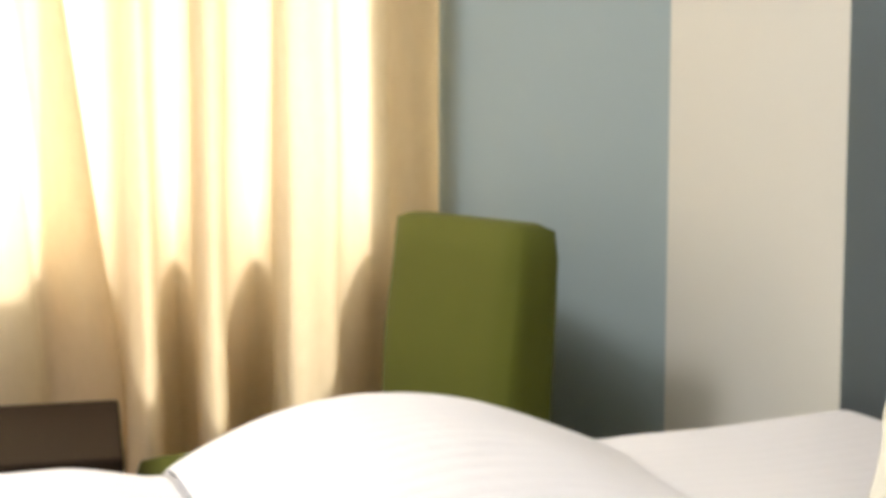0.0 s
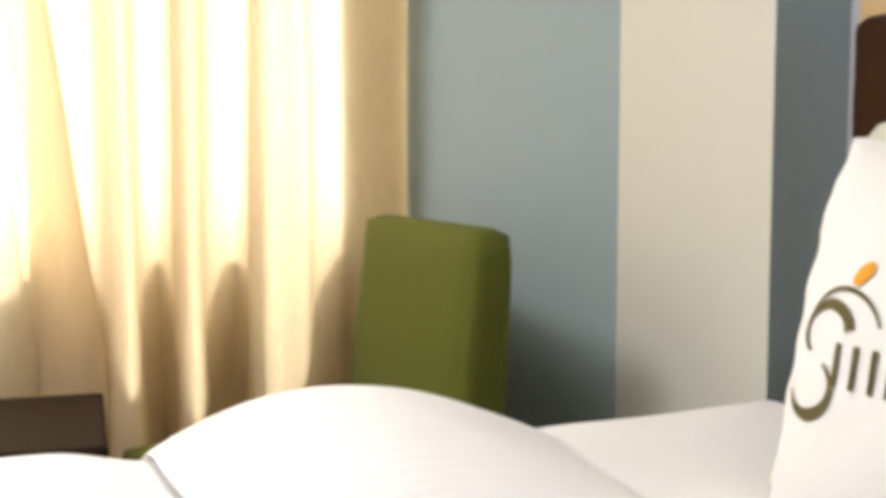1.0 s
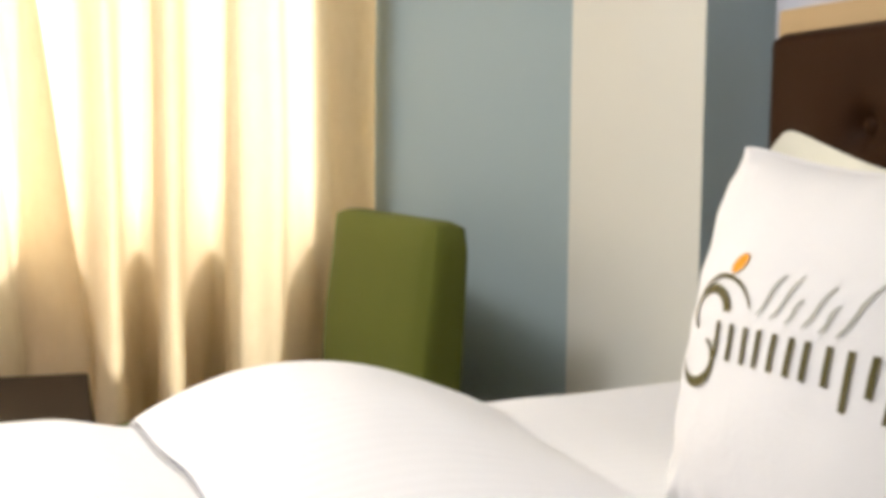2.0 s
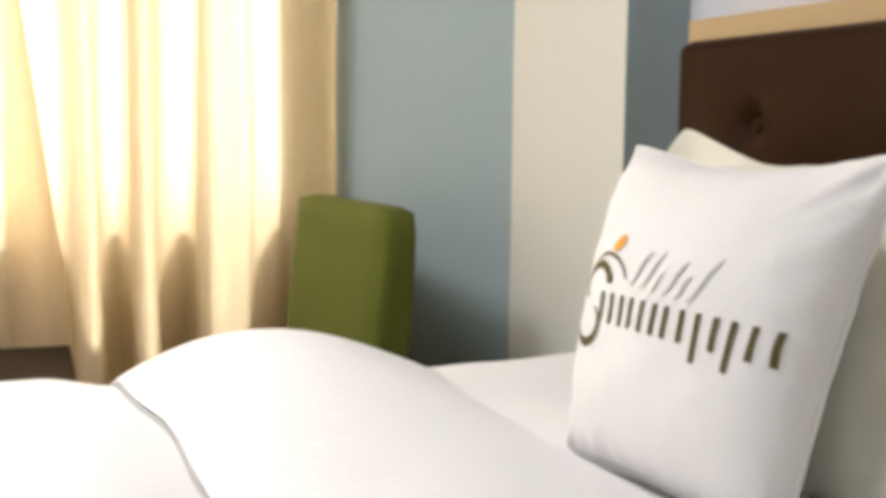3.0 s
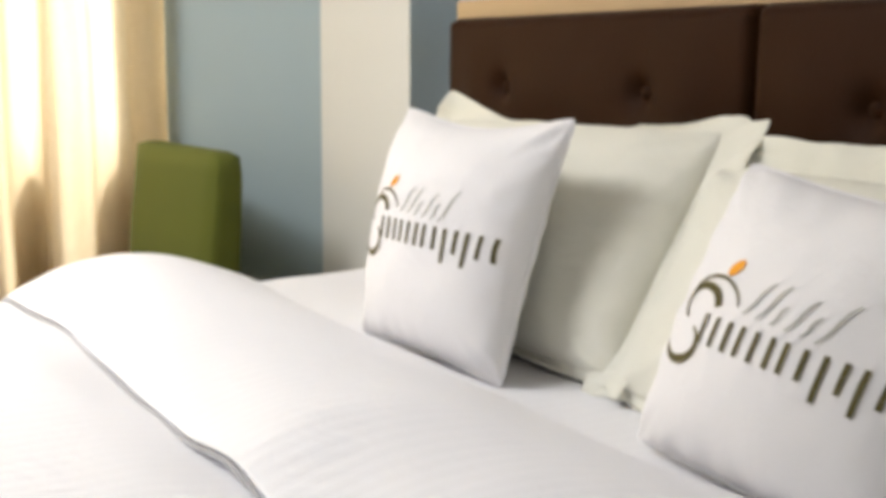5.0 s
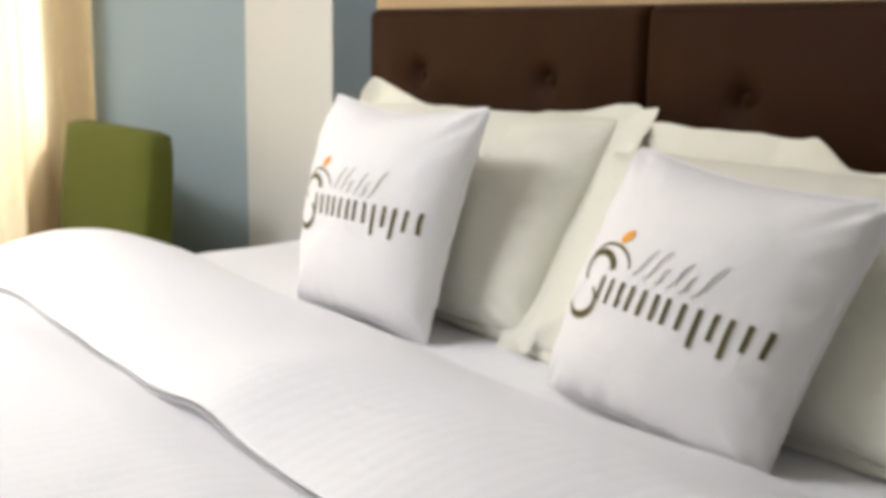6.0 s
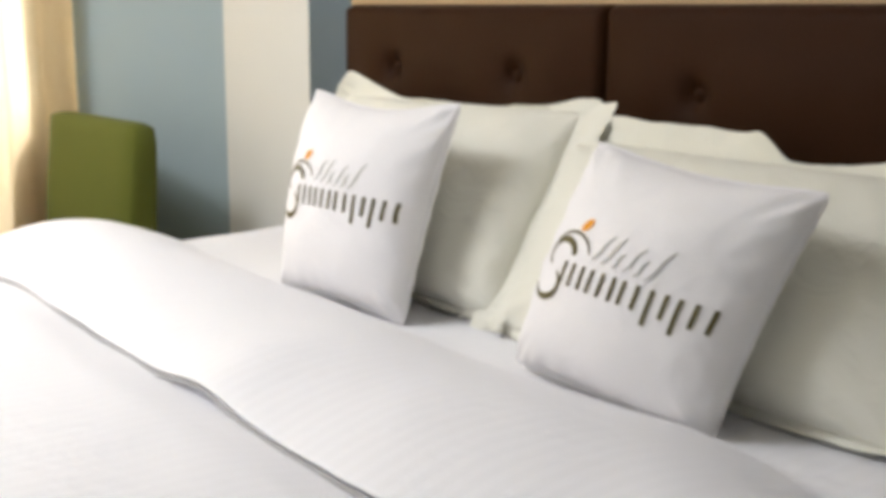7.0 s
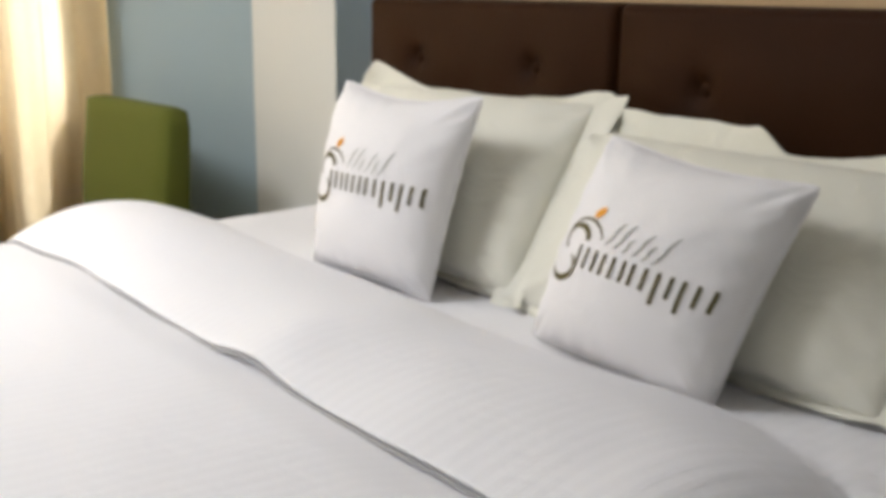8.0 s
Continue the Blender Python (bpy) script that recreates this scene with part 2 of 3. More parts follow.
tagged(mesh_object("backdrop", bm, BACKDROP, False), "bright hazy sky outside the window", "sky", kind="structure")

# Unseen fittings made up to carry the added lamps.
lampbody = thing("added_ceiling_light", pose(*LAMPS[0][0], CEIL), "unseen square white ceiling light added to light the room", "light", "ceiling lights")
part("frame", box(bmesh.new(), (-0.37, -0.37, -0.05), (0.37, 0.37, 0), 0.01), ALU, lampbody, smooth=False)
part("diffuser", box(bmesh.new(), (-0.34, -0.34, -0.065), (0.34, 0.34, -0.05), 0.005), ADDED_GLOW, lampbody, "glowing panel of the added ceiling light", smooth=False)
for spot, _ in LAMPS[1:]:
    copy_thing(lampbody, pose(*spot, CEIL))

# ---- curtains ----


def smooth_line(points, n):
    """n + 1 points evenly along a smooth line through the given ones."""
    pts = [Vector(p) for p in points]
    pts = [2 * pts[0] - pts[1]] + pts + [2 * pts[-1] - pts[-2]]
    dense = []
    for k in range(1, len(pts) - 2):
        a, b, c, d = pts[k - 1:k + 3]
        for s in range(12):
            t = s / 12
            dense.append(0.5 * ((2 * b) + (c - a) * t + (2 * a - 5 * b + 4 * c - d) * t * t + (3 * b - a - 3 * c + d) * t ** 3))
    dense.append(pts[-2])
    far = [0.0]
    for p, q in zip(dense, dense[1:]):
        far.append(far[-1] + (q - p).length)
    out, k = [], 0
    for s in range(n + 1):
        want = far[-1] * s / n
        while k < len(far) - 2 and far[k + 1] < want:
            k += 1
        f = (want - far[k]) / max(1e-9, far[k + 1] - far[k])
        out.append(dense[k].lerp(dense[k + 1], min(1.0, f)))
    return out


def curtain_panel(name, folds, offset, label, lean=None, depth=0.06):
    """A pleated cloth; folds are points (x, how far into the room) along its plan, and lean shifts the cloth sideways with height."""
    top, low = 2.36, 0.03
    n = 26 * len(folds) // 2
    plan = smooth_line([(x, d * depth) for x, d in folds], n)
    middle = sum(p.x for p in plan) / len(plan)

    def place(u, v):
        z = low + (top - low) * v
        p = plan[round(u * n)]
        x, d = p.x, p.y
        loose = 1 + 0.16 * math.sin(2.1 * z + 9 * x) - 0.10 * (z - 0.8)
        d = d * loose + 0.006 * noise.noise((x * 12, 3.7, z * 1.7)) + 0.003 * noise.noise((x * 34, 1.7, z * 3.1))
        x += 0.007 * math.sin(2.7 * z + 13 * x) + 0.004 * noise.noise((x * 20, 8.1, z * 2.3))
        shift = lean(u, z) if lean else 0.0
        return (x + shift, CURTAIN_Y - offset - d, z)

    bm = bmesh.new()
    grid(bm, n, 60, place)
    return tagged(mesh_object(name, bm, CURTAIN), label, "curtain", "window curtains")


right_plan = [(0.355, -0.06), (0.40, -0.05), (0.45, 0.06), (0.485, 0.25), (0.505, 0.75), (0.53, 0.95), (0.552, 0.8), (0.562, 0.4), (0.578, 0.14), (0.607, 0.0), (0.634, 0.18), (0.634, 0.4), (0.632, 0.8),
              (0.655, 1.0), (0.678, 0.85), (0.692, 0.45), (0.722, 0.16), (0.757, 0.0), (0.783, 0.16), (0.778, 0.4), (0.776, 0.75), (0.815, 0.95), (0.855, 0.85), (0.88, 0.75), (0.905, 0.4),
              (0.935, 0.2), (0.985, 0.0), (1.023, 0.16), (1.014, 0.35), (1.006, 0.6), (1.04, 0.72), (1.085, 0.7), (1.112, 0.5), (1.12, 0.3)]
curtain_panel("curtain", right_plan, 0.0, "cream curtain in loose pleats, closed, daylight glowing through it", depth=0.18)
left_plan = []
for k in range(10):
    x = -1.45 + 0.172 * k
    left_plan += [(x, 0.1), (x + 0.05, 0.05), (x + 0.07, 0.35), (x + 0.115 + 0.02 * (k % 2), 0.5), (x + 0.15, 0.3)]
left_plan += [(0.275, 0.2), (0.30, 0.5), (0.33, 0.6), (0.355, 0.4), (0.37, 0.12), (0.395, 0.4), (0.415, 0.95), (0.445, 1.45), (0.475, 1.5), (0.490, 1.3), (0.472, 1.05)]
curtain_panel("curtain", left_plan, 0.014, "cream curtain whose leading edge hangs askew over the next one",
              lambda u, z: -0.115 * smoothstep(0.55, 1.0, u) * max(0.0, z - 0.55), 0.062)
rail = thing("curtain_rail", pose(0, CURTAIN_Y - 0.03, 2.38), "slim steel curtain rail above the window", "curtain rail")
part("rod", tube(bmesh.new(), [(-1.55, 0, 0), (1.15, 0, 0)], 0.012), STEEL, rail)
for x in (-1.5, 1.1):
    part("bracket", box(bmesh.new(), (x - 0.01, 0, -0.01), (x + 0.01, WIN_Y - CURTAIN_Y + 0.03, 0.01), 0.002), STEEL, rail, smooth=False)

# ---- low table and chair ----
table = thing("low_table", pose(-0.062, 1.92, 0, 0, 0, -2.0), "low dark brown wooden table standing before the curtain", "table")
part("tabletop", box(bmesh.new(), (-0.54, -0.28, 0.505), (0.540, 0.125, 0.557), 0.006), DARKWOOD, table, smooth=False)
part("apron", box(bmesh.new(), (-0.50, -0.25, 0.39), (0.50, 0.10, 0.505), 0.004), DARKWOOD, table, smooth=False)
for x in (-0.49, 0.44):
    for y in (-0.25, 0.05):
        part("leg", box(bmesh.new(), (x, y, 0), (x + 0.05, y + 0.05, 0.39), 0.004), DARKWOOD, table, smooth=False)


def padded(lo, hi, bevel, bulge, axis):
    """An upholstered block with rounded edges that swells on its broad faces."""
    bm = box(bmesh.new(), lo, hi)
    bmesh.ops.subdivide_edges(bm, edges=bm.edges[:], cuts=9, use_grid_fill=True)
    lo, hi = Vector(lo), Vector(hi)
    mid, size = (lo + hi) / 2, (hi - lo) / 2
    for v in bm.verts:
        q = v.co - mid
        c = Vector([max(-size[k] + bevel, min(size[k] - bevel, q[k])) for k in range(3)])
        d = q - c
        if d.length > 1e-6:
            q = c + d.normalized() * min(bevel, max(abs(t) for t in d))
        others = [k for k in range(3) if k != axis]
        swell = 1.0
        for k in others:
            swell *= 1 - (q[k] / size[k]) ** 2
        q[axis] += math.copysign(bulge * max(0.0, swell), q[axis]) if abs(q[axis]) > 1e-4 else 0
        v.co = mid + q
    return bm


chair = thing("dining_chair", pose(0.985, 1.772, 0, 0, 0, 4), "upholstered chair in olive green fabric with a tall square back", "chair")
bm = padded((0.008, -0.232, 0.36), (0.086, 0.305, 0.870), 0.026, 0.010, 0)
for v in bm.verts:
    if v.co.y > 0.1:
        v.co.y -= 0.008 * smoothstep(0.6, 0.87, v.co.z)
    v.co.x += 0.012 * smoothstep(0.5, 0.85, v.co.z) - 0.008
    if v.co.x < 0.04:
        v.co.x -= 0.012 * smoothstep(0.84, 0.62, v.co.z)
part("backrest", bm, GREEN, chair)
part("seat", padded((-0.47, -0.215, 0.36), (0.0, 0.235, 0.475), 0.03, 0.012, 2), GREEN, chair)
for x in (-0.45, 0.028):
    for y in (-0.205, 0.16):
        part("leg", box(bmesh.new(), (x, y, 0), (x + 0.045, y + 0.045, 0.37), 0.004), DARKWOOD, chair, smooth=False)

# ---- headboard ----
HB_X, HB_L, HB_SEAM, HB_TOP = 1.360, 1.112, 0.269, 1.163
headboard = thing("headboard", pose(WALL_X, HB_SEAM, 0), "brown leatherette headboard in two buttoned panels under a pale wood ledge", "headboard")
part("ledge", box(bmesh.new(), (-0.082, -0.882, 0.35), (-0.002, 0.882, 1.202), 0.003), OAK, headboard, "pale wooden ledge", smooth=False)


def headboard_panel(y0, y1, buttons):
    lo, hi = 0.40, HB_TOP
    ny, nz = 96, 72

    def place(u, v):
        y, z = y0 + (y1 - y0) * u, lo + (hi - lo) * v
        ey, ez = min(y - y0, y1 - y), min(z - lo, hi - z)
        r = 0.02
        drop = sum((r - math.sqrt(max(0.0, r * r - (r - min(e, r)) ** 2))) for e in (ey, ez))
        pad = 0.014 * smoothstep(0, 0.14, ey) * smoothstep(0, 0.14, ez)
        dent = 0.0
        for by, bz in buttons:
            d = math.hypot((y - by), (z - bz))
            dent += 0.020 * math.exp(-(d / 0.022) ** 2) + 0.008 * math.exp(-(d / 0.06) ** 2)
        rel = 0.0015 * noise.noise((y * 12, z * 12, 2))
        return (HB_X - WALL_X - 0.0 - pad + drop + dent + rel, y - HB_SEAM, z)

    bm = bmesh.new()
    vs = grid(bm, ny, nz, place)
    rim = [vs[i][0] for i in range(ny + 1)] + [vs[ny][j] for j in range(1, nz + 1)] + [vs[i][nz] for i in range(ny - 1, -1, -1)] + [vs[0][j] for j in range(nz - 1, 0, -1)]
    back = [bm.verts.new((-0.084, v.co.y, v.co.z)) for v in rim]
    for k in range(len(rim)):
        n = (k + 1) % len(rim)
        bm.faces.new((rim[n], rim[k], back[k], back[n]))
    panel = part("panel", bm, LEATHER, headboard, "padded brown leatherette panel")
    for by, bz in buttons:
        b = bmesh.new()
        bmesh.ops.create_uvsphere(b, u_segments=16, v_segments=8, radius=0.014, matrix=Matrix.Translation((HB_X - WALL_X + 0.012, by - HB_SEAM, bz)) @ Matrix.Diagonal((0.55, 1, 1, 1)))
        part("button", b, LEATHER, panel)


headboard_panel(HB_SEAM + 0.002, HB_L, [(0.902, 1.030), (0.500, 1.030), (0.70, 0.84)])
headboard_panel(HB_SEAM - (HB_L - HB_SEAM), HB_SEAM - 0.002, [(0.053, 1.020), (-0.37, 1.02), (-0.16, 0.84)])

# ---- bed ----
FAR_Y, NEAR_Y, FOOT_X, HEAD_X = 1.262, -0.72, -0.72, 1.30
bed = thing("bed", pose(0.3, HB_SEAM, 0), "double bed made up with white striped linen", "bed")
part("base", box(bmesh.new(), (FOOT_X - 0.3 + 0.03, NEAR_Y - HB_SEAM + 0.05, 0.0), (HEAD_X - 0.3, FAR_Y - HB_SEAM - 0.05, 0.32), 0.01), DARKWOOD, bed, "dark wooden bed base", smooth=False)
part("mattress", box(bmesh.new(), (FOOT_X - 0.3 + 0.02, NEAR_Y - HB_SEAM + 0.03, 0.32), (HEAD_X - 0.3, FAR_Y - HB_SEAM - 0.03, SHEET_Z - 0.01), 0.04, 4), COTTON, bed)


def across(v, over, radius, drop):
    """The bed's width laid out along a cloth: y, how far the cloth has dropped, for v from 0 (near hem) to 1 (far hem)."""
    flat = FAR_Y - NEAR_Y - 2 * radius
    arc = radius * math.pi / 2
    total = flat + 2 * arc + 2 * drop
    s = v * total - total / 2
    side = 1 if s > 0 else -1
    s = abs(s)
    mid = (FAR_Y + NEAR_Y) / 2
    if s < flat / 2:
        return mid + side * s, 0.0
    s -= flat / 2
    if s < arc:
        return mid + side * (flat / 2 + (radius + over) * math.sin(s / radius)), radius * (1 - math.cos(s / radius))
    return mid + side * (flat / 2 + radius + over), radius + s - arc


def wrinkle(x, y, k=1.0):
    return k * (0.006 * noise.noise((x * 4, y * 4, 0.3)) + 0.0025 * noise.noise((x * 11, y * 9, 1.3)))


def rumple(x, y):
    """Small creases where the sheet is pulled beside the near pillow."""
    near = smoothstep(-0.30, -0.45, y) * smoothstep(0.7, 0.8, x) * smoothstep(1.1, 0.95, x)
    return near * (0.008 * noise.noise((x * 20, y * 26, 4)) + 0.004 * noise.noise((x * 45, y * 40, 6)))


def sheet_place(u, v):
    x = 0.2 + (HEAD_X + 0.04 - 0.2) * u
    y, fall = across(v, 0.0, 0.04, 0.22)
    return (x, y, SHEET_Z + 0.004 + 0.012 * smoothstep(1.1, 1.34, x) * smoothstep(0.9, 1.2, y) - fall + wrinkle(x, y, 0.5) + rumple(x, y))


bm = bmesh.new()
grid(bm, 130, 200, sheet_place)
sheet = tagged(mesh_object("bed_sheet", bm, LINEN), "white satin-stripe bed sheet stretched over the mattress", "sheet")


def fold_x(y):
    """Where the turned-down edge of the duvet lies."""
    return 0.506 + 0.010 * smoothstep(-0.1, -0.5, y) - 0.028 * smoothstep(0.8, 1.1, y) + 0.005 * noise.noise((y * 6, 0, 5))


def roll_x(y):
    """Where the duvet's fold towards the pillows lies."""
    return 0.925 + 0.03 * smoothstep(0.9, 1.2, y) + 0.025 * smoothstep(-0.05, -0.3, y) - 0.09 * smoothstep(-0.36, -0.7, y) + 0.008 * noise.noise((y * 3, 2, 1))


def gape(y):
    """How far the loose edge stands off the duvet below it: most in one short stretch."""
    return 0.35 + 0.65 * math.exp(-((y - 0.10) / 0.10) ** 2) + 0.25 * noise.noise((y * 5, 3, 9))


def body_z(x, y):
    dip = smoothstep(-0.02, 0.10, fold_x(y) - x)
    return SHEET_Z + 0.040 + 0.018 * dip + 0.006 * noise.noise((x * 2.3 + 3, y * 2.1, 0))


def body_place(u, v):
    y, fall = across(v, 0.0, 0.20, 0.24)
    x = FOOT_X + (fold_x(y) + 0.09 - FOOT_X) * u
    foot = 0.35 * smoothstep(0.12, 0.0, x - FOOT_X) ** 2
    return (x, y, body_z(x, y) - fall - foot + wrinkle(x, y))


bm = bmesh.new()
grid(bm, 90, 150, body_place)
duvet = tagged(mesh_object("duvet", bm, LINEN), "thick white duvet laid over the bed, its top edge turned down", "duvet")


def band_place(u, v):
    """The turned-down part: a puffy cross-section from its loose edge over the top to the roll and back below."""
    y, fall = across(v, 0.012, 0.21, 0.22)
    a, b = fold_x(y), roll_x(y)
    edge = body_z(a, y) - SHEET_Z + 0.002 + 0.017 * gape(y)
    puff = 0.046 + 0.027 * smoothstep(0.5, 1.0, y) + 0.008 * noise.noise((y * 2.2, 7, 0))
    if u < 0.08:
        w = u / 0.08
        x, h = a + 0.035 * (1 - w), edge - 0.010 * (1 - w)
        x -= 0.008 * math.sin(w * math.pi)
    elif u < 0.92:
        w = (u - 0.08) / 0.84
        x = a + (b - a) * w
        swell = math.sin(math.pi * (w ** 0.90)) ** 0.95 if 0 < w < 1 else 0
        h = edge * (1 - w) + 0.026 * w + puff * swell
    else:
        w = (u - 0.92) / 0.08
        x = b + 0.012 * math.sin(w * math.pi) - 0.06 * max(0, w - 0.5)
        h = 0.026 * (1 - w) + 0.004
    return (x, y, SHEET_Z + h - fall + wrinkle(x, y, 0.8) * (0.4 + 0.6 * min(1.0, 4 * u)))


bm = bmesh.new()
grid(bm, 110, 170, band_place)
band = part("turned_down_edge", bm, LINEN, duvet, "puffy turned-down part of the duvet")
seam = []
for k in range(160):
    v = 0.06 + 0.88 * k / 159
    x, y, z = band_place(0.07, v)
    seam.append((x - 0.003, y, z - 0.004))
# A grey tube stands in for the shade under the turned-down edge.
part("hem_shade_line", tube(bmesh.new(), seam, 0.0028, 6), HEM_SHADE, duvet, "thin grey line drawn for the shade under the hem")

# ---- pillows and cushions ----


def pillow_point(u, v, size, thick, pinch, power=0.5, side=1, tuck=0.0):
    """A pillow's face: its sides curve in between the corners, and a tucked one is narrower at its foot."""
    w, h = size
    low = smoothstep(0.2, -1.0, v)
    ears = 1 - 0.015 * (u * v) ** 8 if v > 0 else 1 - 0.025 * (u * v) ** 8
    x = w / 2 * u * (1 - pinch * (1 - v * v) ** 1.5) * ears * (1 - tuck * low)
    y = h / 2 * v * (1 - (pinch * 1.35 if v > 0 else pinch * 0.5) * (1 - u * u) ** 1.3) * ears
    full = max(0.0, (1 - u * u) * (1 - v * v))
    return Vector((x, y, (side if side > 0 else -0.55) * thick / 2 * full ** power * (1 + 0.25 * tuck * low)))


def warped(u, v, size, thick, pinch, power, side, seed, shear, tuck=0.0, crumple=0.0):
    """A point of a pillow's face with its dents, the gathers towards the seams and the slump of the whole to one side."""
    p = pillow_point(u, v, size, thick, pinch, power, side, tuck)
    q = Vector((p.x * 5 + seed, p.y * 5, side * 2.0))
    edge = max(abs(u), abs(v))
    near = smoothstep(0.55, 0.95, min(abs(u), abs(v)))
    gather = 0.0018 * math.sin(22 * math.atan2(v, u) + seed) * smoothstep(0.7, 0.95, edge) + 0.0028 * near * math.sin(46 * math.atan2(v, u) + seed)
    dents = (0.008 * noise.noise(q) + 0.003 * noise.noise(q * 2.7) + 0.0012 * noise.noise(q * 6.1) + crumple * noise.noise((p.x * 17 + 2 * p.y, p.y * 5, seed + side)) + gather) * (1 - smoothstep(0.92, 1.0, edge))
    return Vector((p.x + shear * p.y, p.y, p.z + side * dents))


def pillow_mesh(size, thick, pinch, seed, flange=0.0, power=0.5, n=44, lip=None, shear=0.0, rim=None, tuck=0.0, crumple=0.0):
    """Two swollen faces sewn together along a rim; x across, y up, z to the front."""
    bm = bmesh.new()
    for side in (1, -1):
        def place(a, b, side=side):
            u, v = (math.sin((t - 0.5) * math.pi * 0.98) / math.sin(math.pi * 0.49) for t in (a, b))
            return warped(u, v, size, thick, pinch, power, side, seed, shear, tuck, crumple)
        grid(bm, n, n, place)
    bmesh.ops.remove_doubles(bm, verts=bm.verts[:], dist=0.0006)
    if flange:
        def rim_point(s):
            s = (s % 1.0) * 4
            k, f = int(s), (s - int(s)) * 2 - 1
            return [(f, -1), (1, f), (-f, 1), (-1, -f)][k]

        for face in (0.0, 0.004):
            def place(a, b, face=face):
                u, v = rim_point(a)
                p = pillow_point(u, v, size, thick, pinch, power)
                ang = a * math.tau
                wide = flange * (1 + 0.25 * noise.noise((u * 3 + seed, v * 3, 8))) * (rim(u, v) if rim else 1.0) * (1 - 0.55 * smoothstep(0.82, 1.0, min(abs(u), abs(v))))
                wave = b * (0.007 * math.sin(ang * 11 + seed) + 0.014 * noise.noise((u * 2.2 + seed, v * 2.2, 3)) + 0.008 * noise.noise((u * 7 + seed, v * 7, 5)) + 0.003 * noise.noise((u * 17 + seed, v * 17, 9)))
                if lip:
                    wave += b * b * lip(u, v)
                x, y = p.x * (1 + wide * b / (size[0] / 2)), p.y * (1 + wide * b / (size[1] / 2))
                return Vector((x + shear * y, y, wave + face * (1 - 0.9 * (b > 0.99))))
            grid(bm, 280, 6, place)
    bmesh.ops.recalc_face_normals(bm, faces=bm.faces[:])
    return bm


def stand(foot, head_dx, head_dz, yaw=0.0, roll=0.0):
    """The pose of a pillow that stands on its lower edge at foot, leaning back over dx while rising dz, facing the foot of the bed."""
    up = Vector((head_dx, 0, head_dz)).normalized()
    right = Vector((0, -1, 0))
    front = right.cross(up)
    m = Matrix((right, up, front)).transposed().to_4x4()
    return Matrix.Translation(foot) @ pose(0, 0, 0, 0, 0, yaw) @ m @ pose(0, 0, 0, 0, 0, roll)


def sleeping_pillow(m, seed, label, size=(0.74, 0.385), lip=None, shear=0.0, taper=0.0, rim=None):
    bm = pillow_mesh(size, 0.19, 0.025, seed, 0.045, 0.47, 60, lip=lip, shear=shear, rim=rim, crumple=0.007)
    for v in bm.verts:
        v.co.x *= 1 - taper * smoothstep(0.1, -0.24, v.co.y) * (1.0 if v.co.x < 0 else 0.3)
    ob = mesh_object("pillow", bm, PILLOWCASE)
    ob.matrix_world = m @ pose(0, size[1] / 2 + 0.018, 0)
    return tagged(ob, label, "pillow", "bed pillows")


def curl_left(u, v):
    return 0.03 * smoothstep(0.4, 1.0, -u) * smoothstep(0.3, 1.0, v) + smoothstep(0.8, 1.0, u) * (0.012 * smoothstep(1.0, -0.2, v) + 0.004 * math.sin(12 * v + 1.0))


def fold_top(u, v):
    return 0.012 * smoothstep(0.6, 1.0, v) * smoothstep(0.2, -0.1, u) + 0.018 * math.exp(-((u - 0.03) / 0.06) ** 2) * (v > 0.9)


def wide_right(u, v):
    wide = 1.0 + 0.5 * smoothstep(0.9, 1.0, u) - 0.7 * smoothstep(-0.9, -1.0, v) - 0.4 * smoothstep(-0.9, -1.0, u) * smoothstep(0.7, 0.0, v) - 0.45 * smoothstep(-0.8, -1.0, u) * smoothstep(0.6, 1.0, v)
    inner = smoothstep(0.97, 0.72, u) if u > 0 else smoothstep(0.92, 0.35, -u)
    return wide - (wide - 0.12) * (v > 0.99) * inner


def short_right(u, v):
    return 1.0 - 0.75 * smoothstep(0.0, 0.18, u) * smoothstep(0.8, 0.3, u) * smoothstep(0.9, 1.0, v) + 0.5 * smoothstep(-0.9, -1.0, u) - 0.7 * smoothstep(-0.9, -1.0, v)


sleeping_pillow(stand((1.085, 0.575, SHEET_Z + 0.002), 0.205, 0.375, 0, 1.2), 1.3, "large off-white pillow with a loose flange leaning on the headboard", lip=curl_left, taper=0.21, rim=wide_right, size=(0.72, 0.376))
sleeping_pillow(stand((1.085, -0.142, SHEET_Z + 0.002), 0.205, 0.34, 1), 4.1, "large off-white pillow with a crumpled flange leaning on the headboard", lip=fold_top, rim=short_right, size=(0.72, 0.342))

CUSHION_THICK = 0.185


class Print:
    """Where a cushion's print lies: its dents, its slump and how far, in metres, the print sits off the middle."""

    def __init__(self, size, pinch, seed, shear, tuck, down, over, large):
        self.size, self.pinch, self.seed, self.shear, self.tuck = size, pinch, seed, shear, tuck
        self.down, self.over, self.large = down, over, large

    def spot(self, a, b, lift=0.0016):
        u, v = 2 * (a * self.large + self.over) / self.size[0], 2 * (b * self.large - self.down) / self.size[1]
        p = warped(u, v, self.size, CUSHION_THICK, self.pinch, 0.5, 1, self.seed, self.shear, self.tuck)
        return Vector((p.x, p.y, p.z + lift))


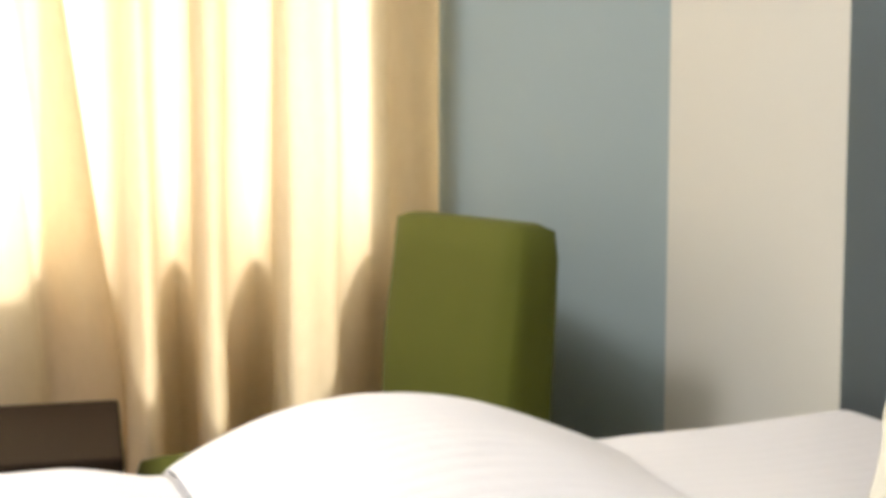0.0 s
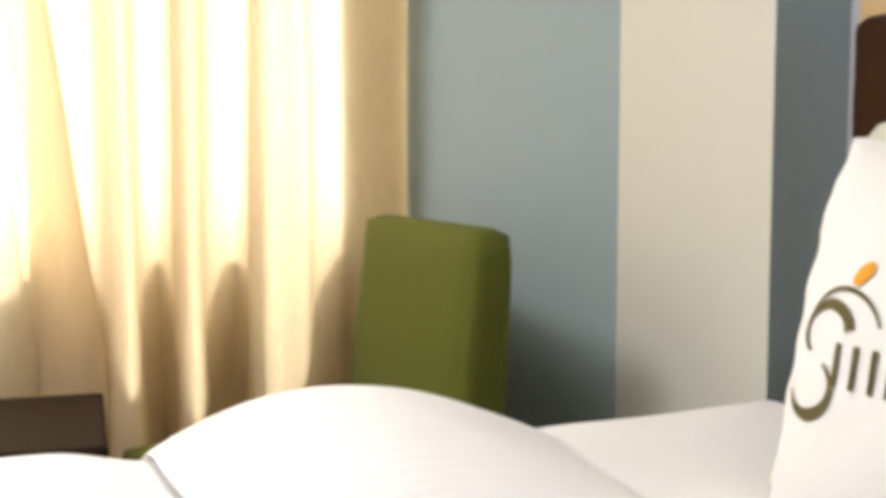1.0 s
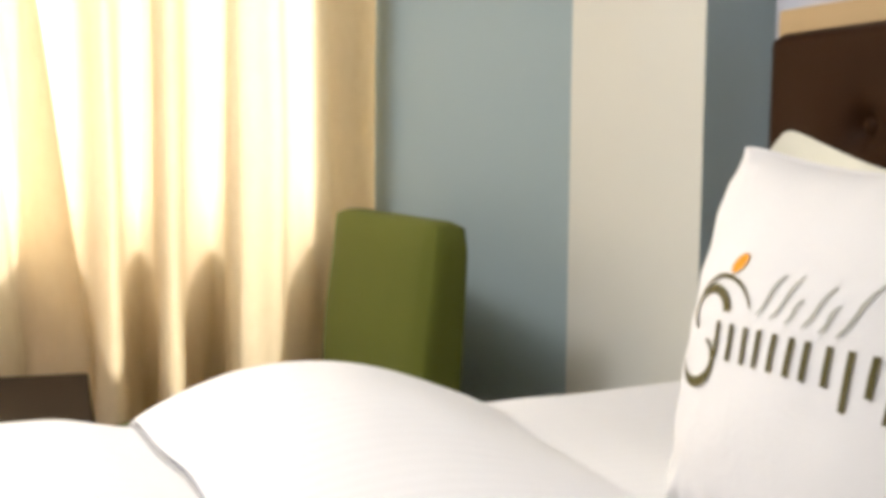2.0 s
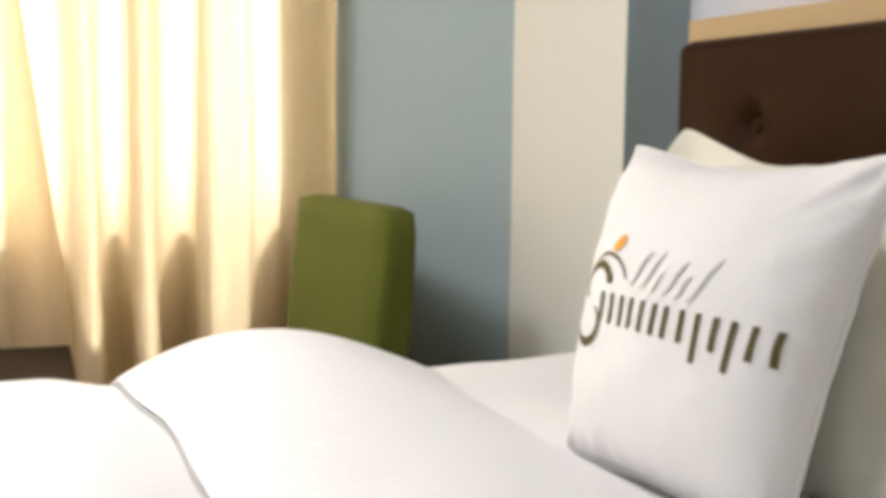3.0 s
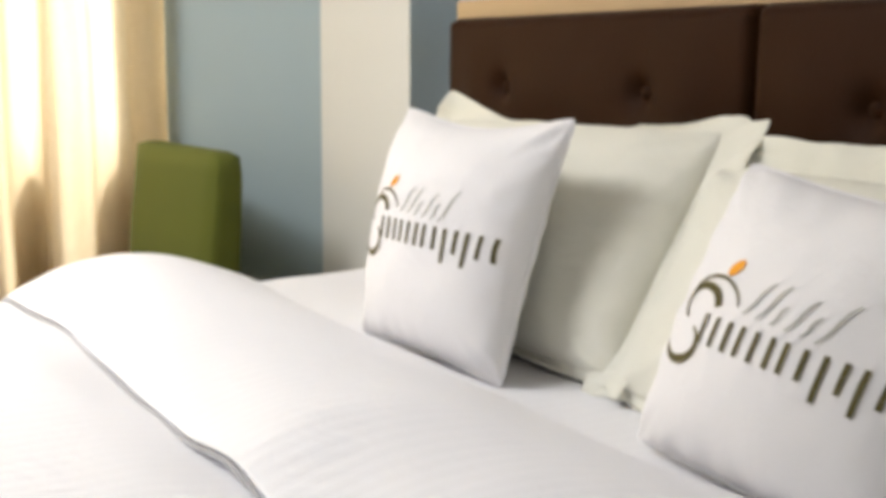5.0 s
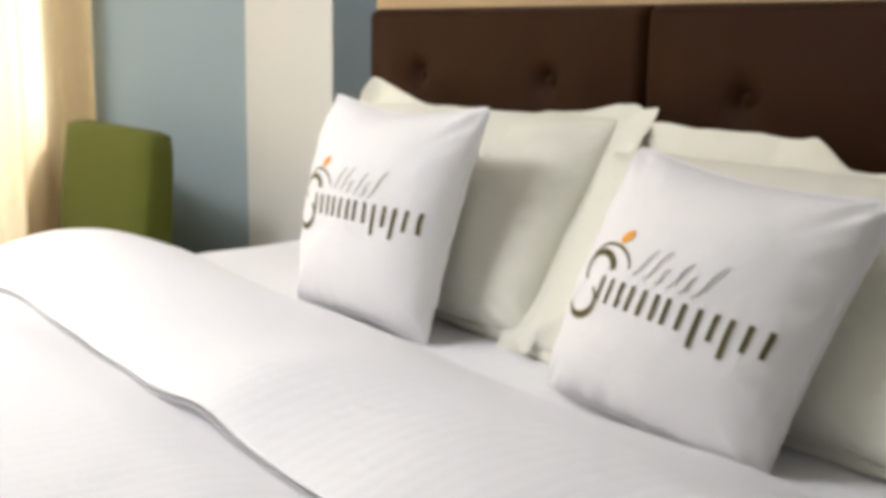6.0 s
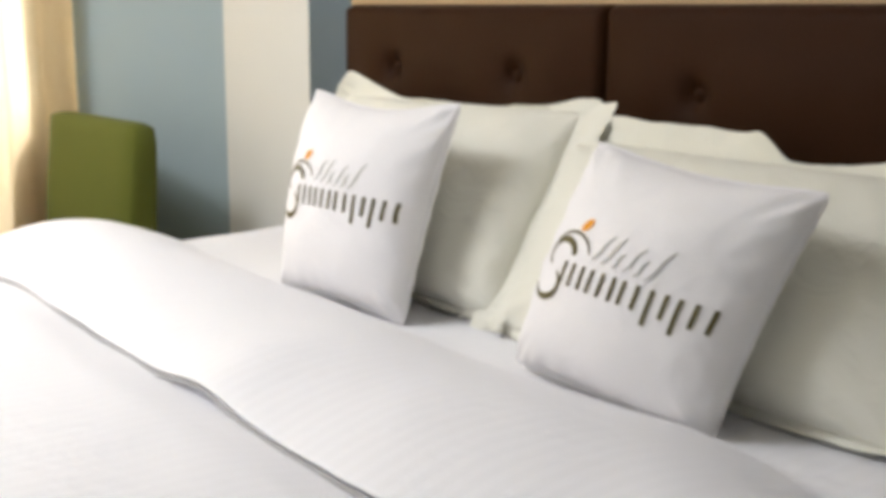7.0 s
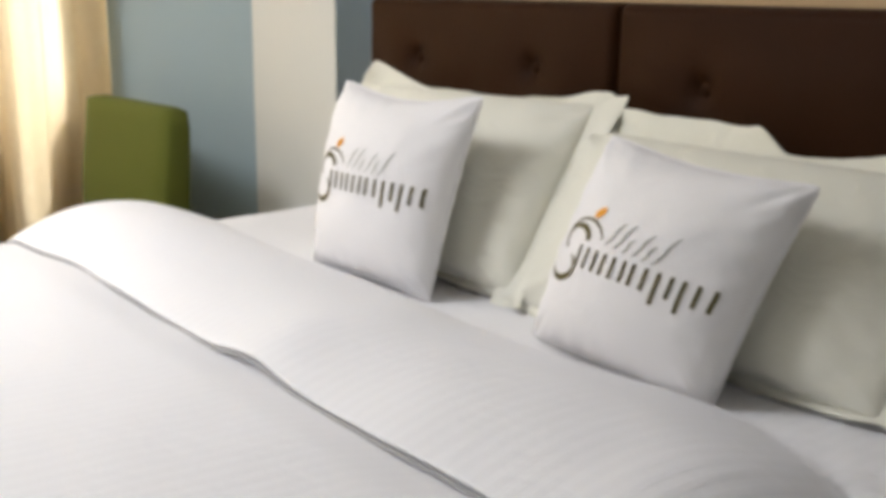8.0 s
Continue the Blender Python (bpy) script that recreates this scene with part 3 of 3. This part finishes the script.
def stroke(bm, mark, line, width):
    """A printed stroke along points (a, b); width is one number or one for each point."""
    left, right = [], []
    for i, (a, b) in enumerate(line):
        p, q = line[max(i - 1, 0)], line[min(i + 1, len(line) - 1)]
        dx, dy = q[0] - p[0], q[1] - p[1]
        d = math.hypot(dx, dy) or 1.0
        w = (width[i] if isinstance(width, (list, tuple)) else width) / 2
        left.append(bm.verts.new(mark.spot(a - dy / d * w, b + dx / d * w)))
        right.append(bm.verts.new(mark.spot(a + dy / d * w, b - dx / d * w)))
    for i in range(len(line) - 1):
        bm.faces.new((left[i], right[i], right[i + 1], left[i + 1]))


def bow(ca, cb, ra, rb, start, end, n=20):
    return [(ca + ra * math.cos(radians(start + (end - start) * k / n)), cb + rb * math.sin(radians(start + (end - start) * k / n))) for k in range(n + 1)]


def taper(n, most, least=0.25):
    return [most * (least + (1 - least) * math.sin(math.pi * k / n)) for k in range(n + 1)]


def upright(a, b0, b1, lean=0.0, n=4):
    return [(a + lean * k / n, b0 + (b1 - b0) * k / n) for k in range(n + 1)]


def print_on(cushion, mark):
    """The printed mark, 0.30 m wide: a dot, a thin arch, a double curve and rows of plain shapes."""
    def shape(name, mat, label, *strokes):
        bm = bmesh.new()
        for line, width in strokes:
            stroke(bm, mark, line, width)
        part(name, bm, mat, cushion, label, False)

    bm = bmesh.new()
    turn = [k * math.tau / 18 for k in range(18)]
    bm.faces.new([bm.verts.new(mark.spot(0.075 + 0.0095 * math.cos(t) + 0.003 * math.sin(t), 0.083 + 0.0095 * math.sin(t) + 0.002 * math.cos(t))) for t in turn])
    part("printed_dot", bm, ORANGE, cushion, "orange printed dot", False)
    shape("printed_arch", OLIVE, "thin olive printed arch", (bow(0.062, 0.036, 0.046, 0.034, 155, 18, 24), taper(24, 0.004, 0.45)))
    shape("printed_crescent", OLIVE, "olive printed crescent", (bow(0.048, 0.037, 0.029, 0.020, 8, 235, 24), [0.0105 * (0.25 + 0.75 * (1 - k / 24) ** 0.7) for k in range(25)]))
    shape("printed_crescent", OLIVE, "olive printed crescent", (bow(0.034, -0.004, 0.031, 0.020, 58, -168, 26), taper(26, 0.0095, 0.25)))
    high, thick = 0.030, 0.006

    for a, low in ((0.068, 0), (0.088, 0), (0.108, 0), (0.126, 0), (0.145, 0), (0.164, 0), (0.180, 0), (0.200, 0), (0.219, -0.014), (0.238, 0), (0.255, -0.014), (0.274, 0), (0.294, 0)):
        shape("printed_bar", OLIVE, "plain olive printed bar", (upright(a, low, high), thick))
    thin = "pale grey slanted printed stroke"
    for k, (a, top) in enumerate(((0.116, 0.080), (0.134, 0.082), (0.152, 0.062), (0.170, 0.076), (0.187, 0.062), (0.203, 0.082))):
        low = 0.042 - 0.001 * k
        shape("printed_stroke", GREY_PRINT, thin, ([(a + (top - low) * 0.55 * t + 0.002 * math.sin(6.3 * t), low + (top - low) * t) for t in (0, 0.2, 0.4, 0.6, 0.8, 1.0)], taper(5, 0.0036, 0.5)))


def cushion(m, size, pinch, seed, label, shear=0.0, down=0.0, over=0.0, tuck=0.0, large=1.0):
    ob = mesh_object("cushion", pillow_mesh(size, CUSHION_THICK, pinch, seed, 0.0, 0.5, 72, shear=shear, tuck=tuck), COTTON)
    ob.matrix_world = m @ pose(0, size[1] / 2, 0)
    rim = []
    for k in range(161):
        s = (k / 160 % 1.0) * 4
        e, t = int(s), (s - int(s)) * 2 - 1
        u, v = [(t, -1), (1, t), (-t, 1), (-1, -t)][e]
        rim.append(warped(u, v, size, CUSHION_THICK, pinch, 0.5, 1, seed, shear, tuck) + Vector((0, 0, 0.001 * math.sin(k * 1.9))))
    part("seam", tube(bmesh.new(), rim, 0.0028, 6), COTTON, ob)
    print_on(ob, Print(size, pinch, seed, shear, tuck, down, over, large))
    return tagged(ob, label, "cushion", "printed cushions")


cushion(stand((0.975, 0.513, SHEET_Z + 0.006), 0.09, 0.37, 3, 0), (0.418, 0.378), 0.10, 2.2, "square white cotton cushion with an olive and orange printed mark", 0.05, 0.024, -0.154, 0.09, 1.15)
cushion(stand((0.985, -0.155, SHEET_Z + 0.002), 0.11, 0.35, 1, -4), (0.385, 0.342), 0.065, 5.7, "slumped white cotton cushion printed in olive and orange", 0.14, 0.032, -0.157, 0.04, 1.08)
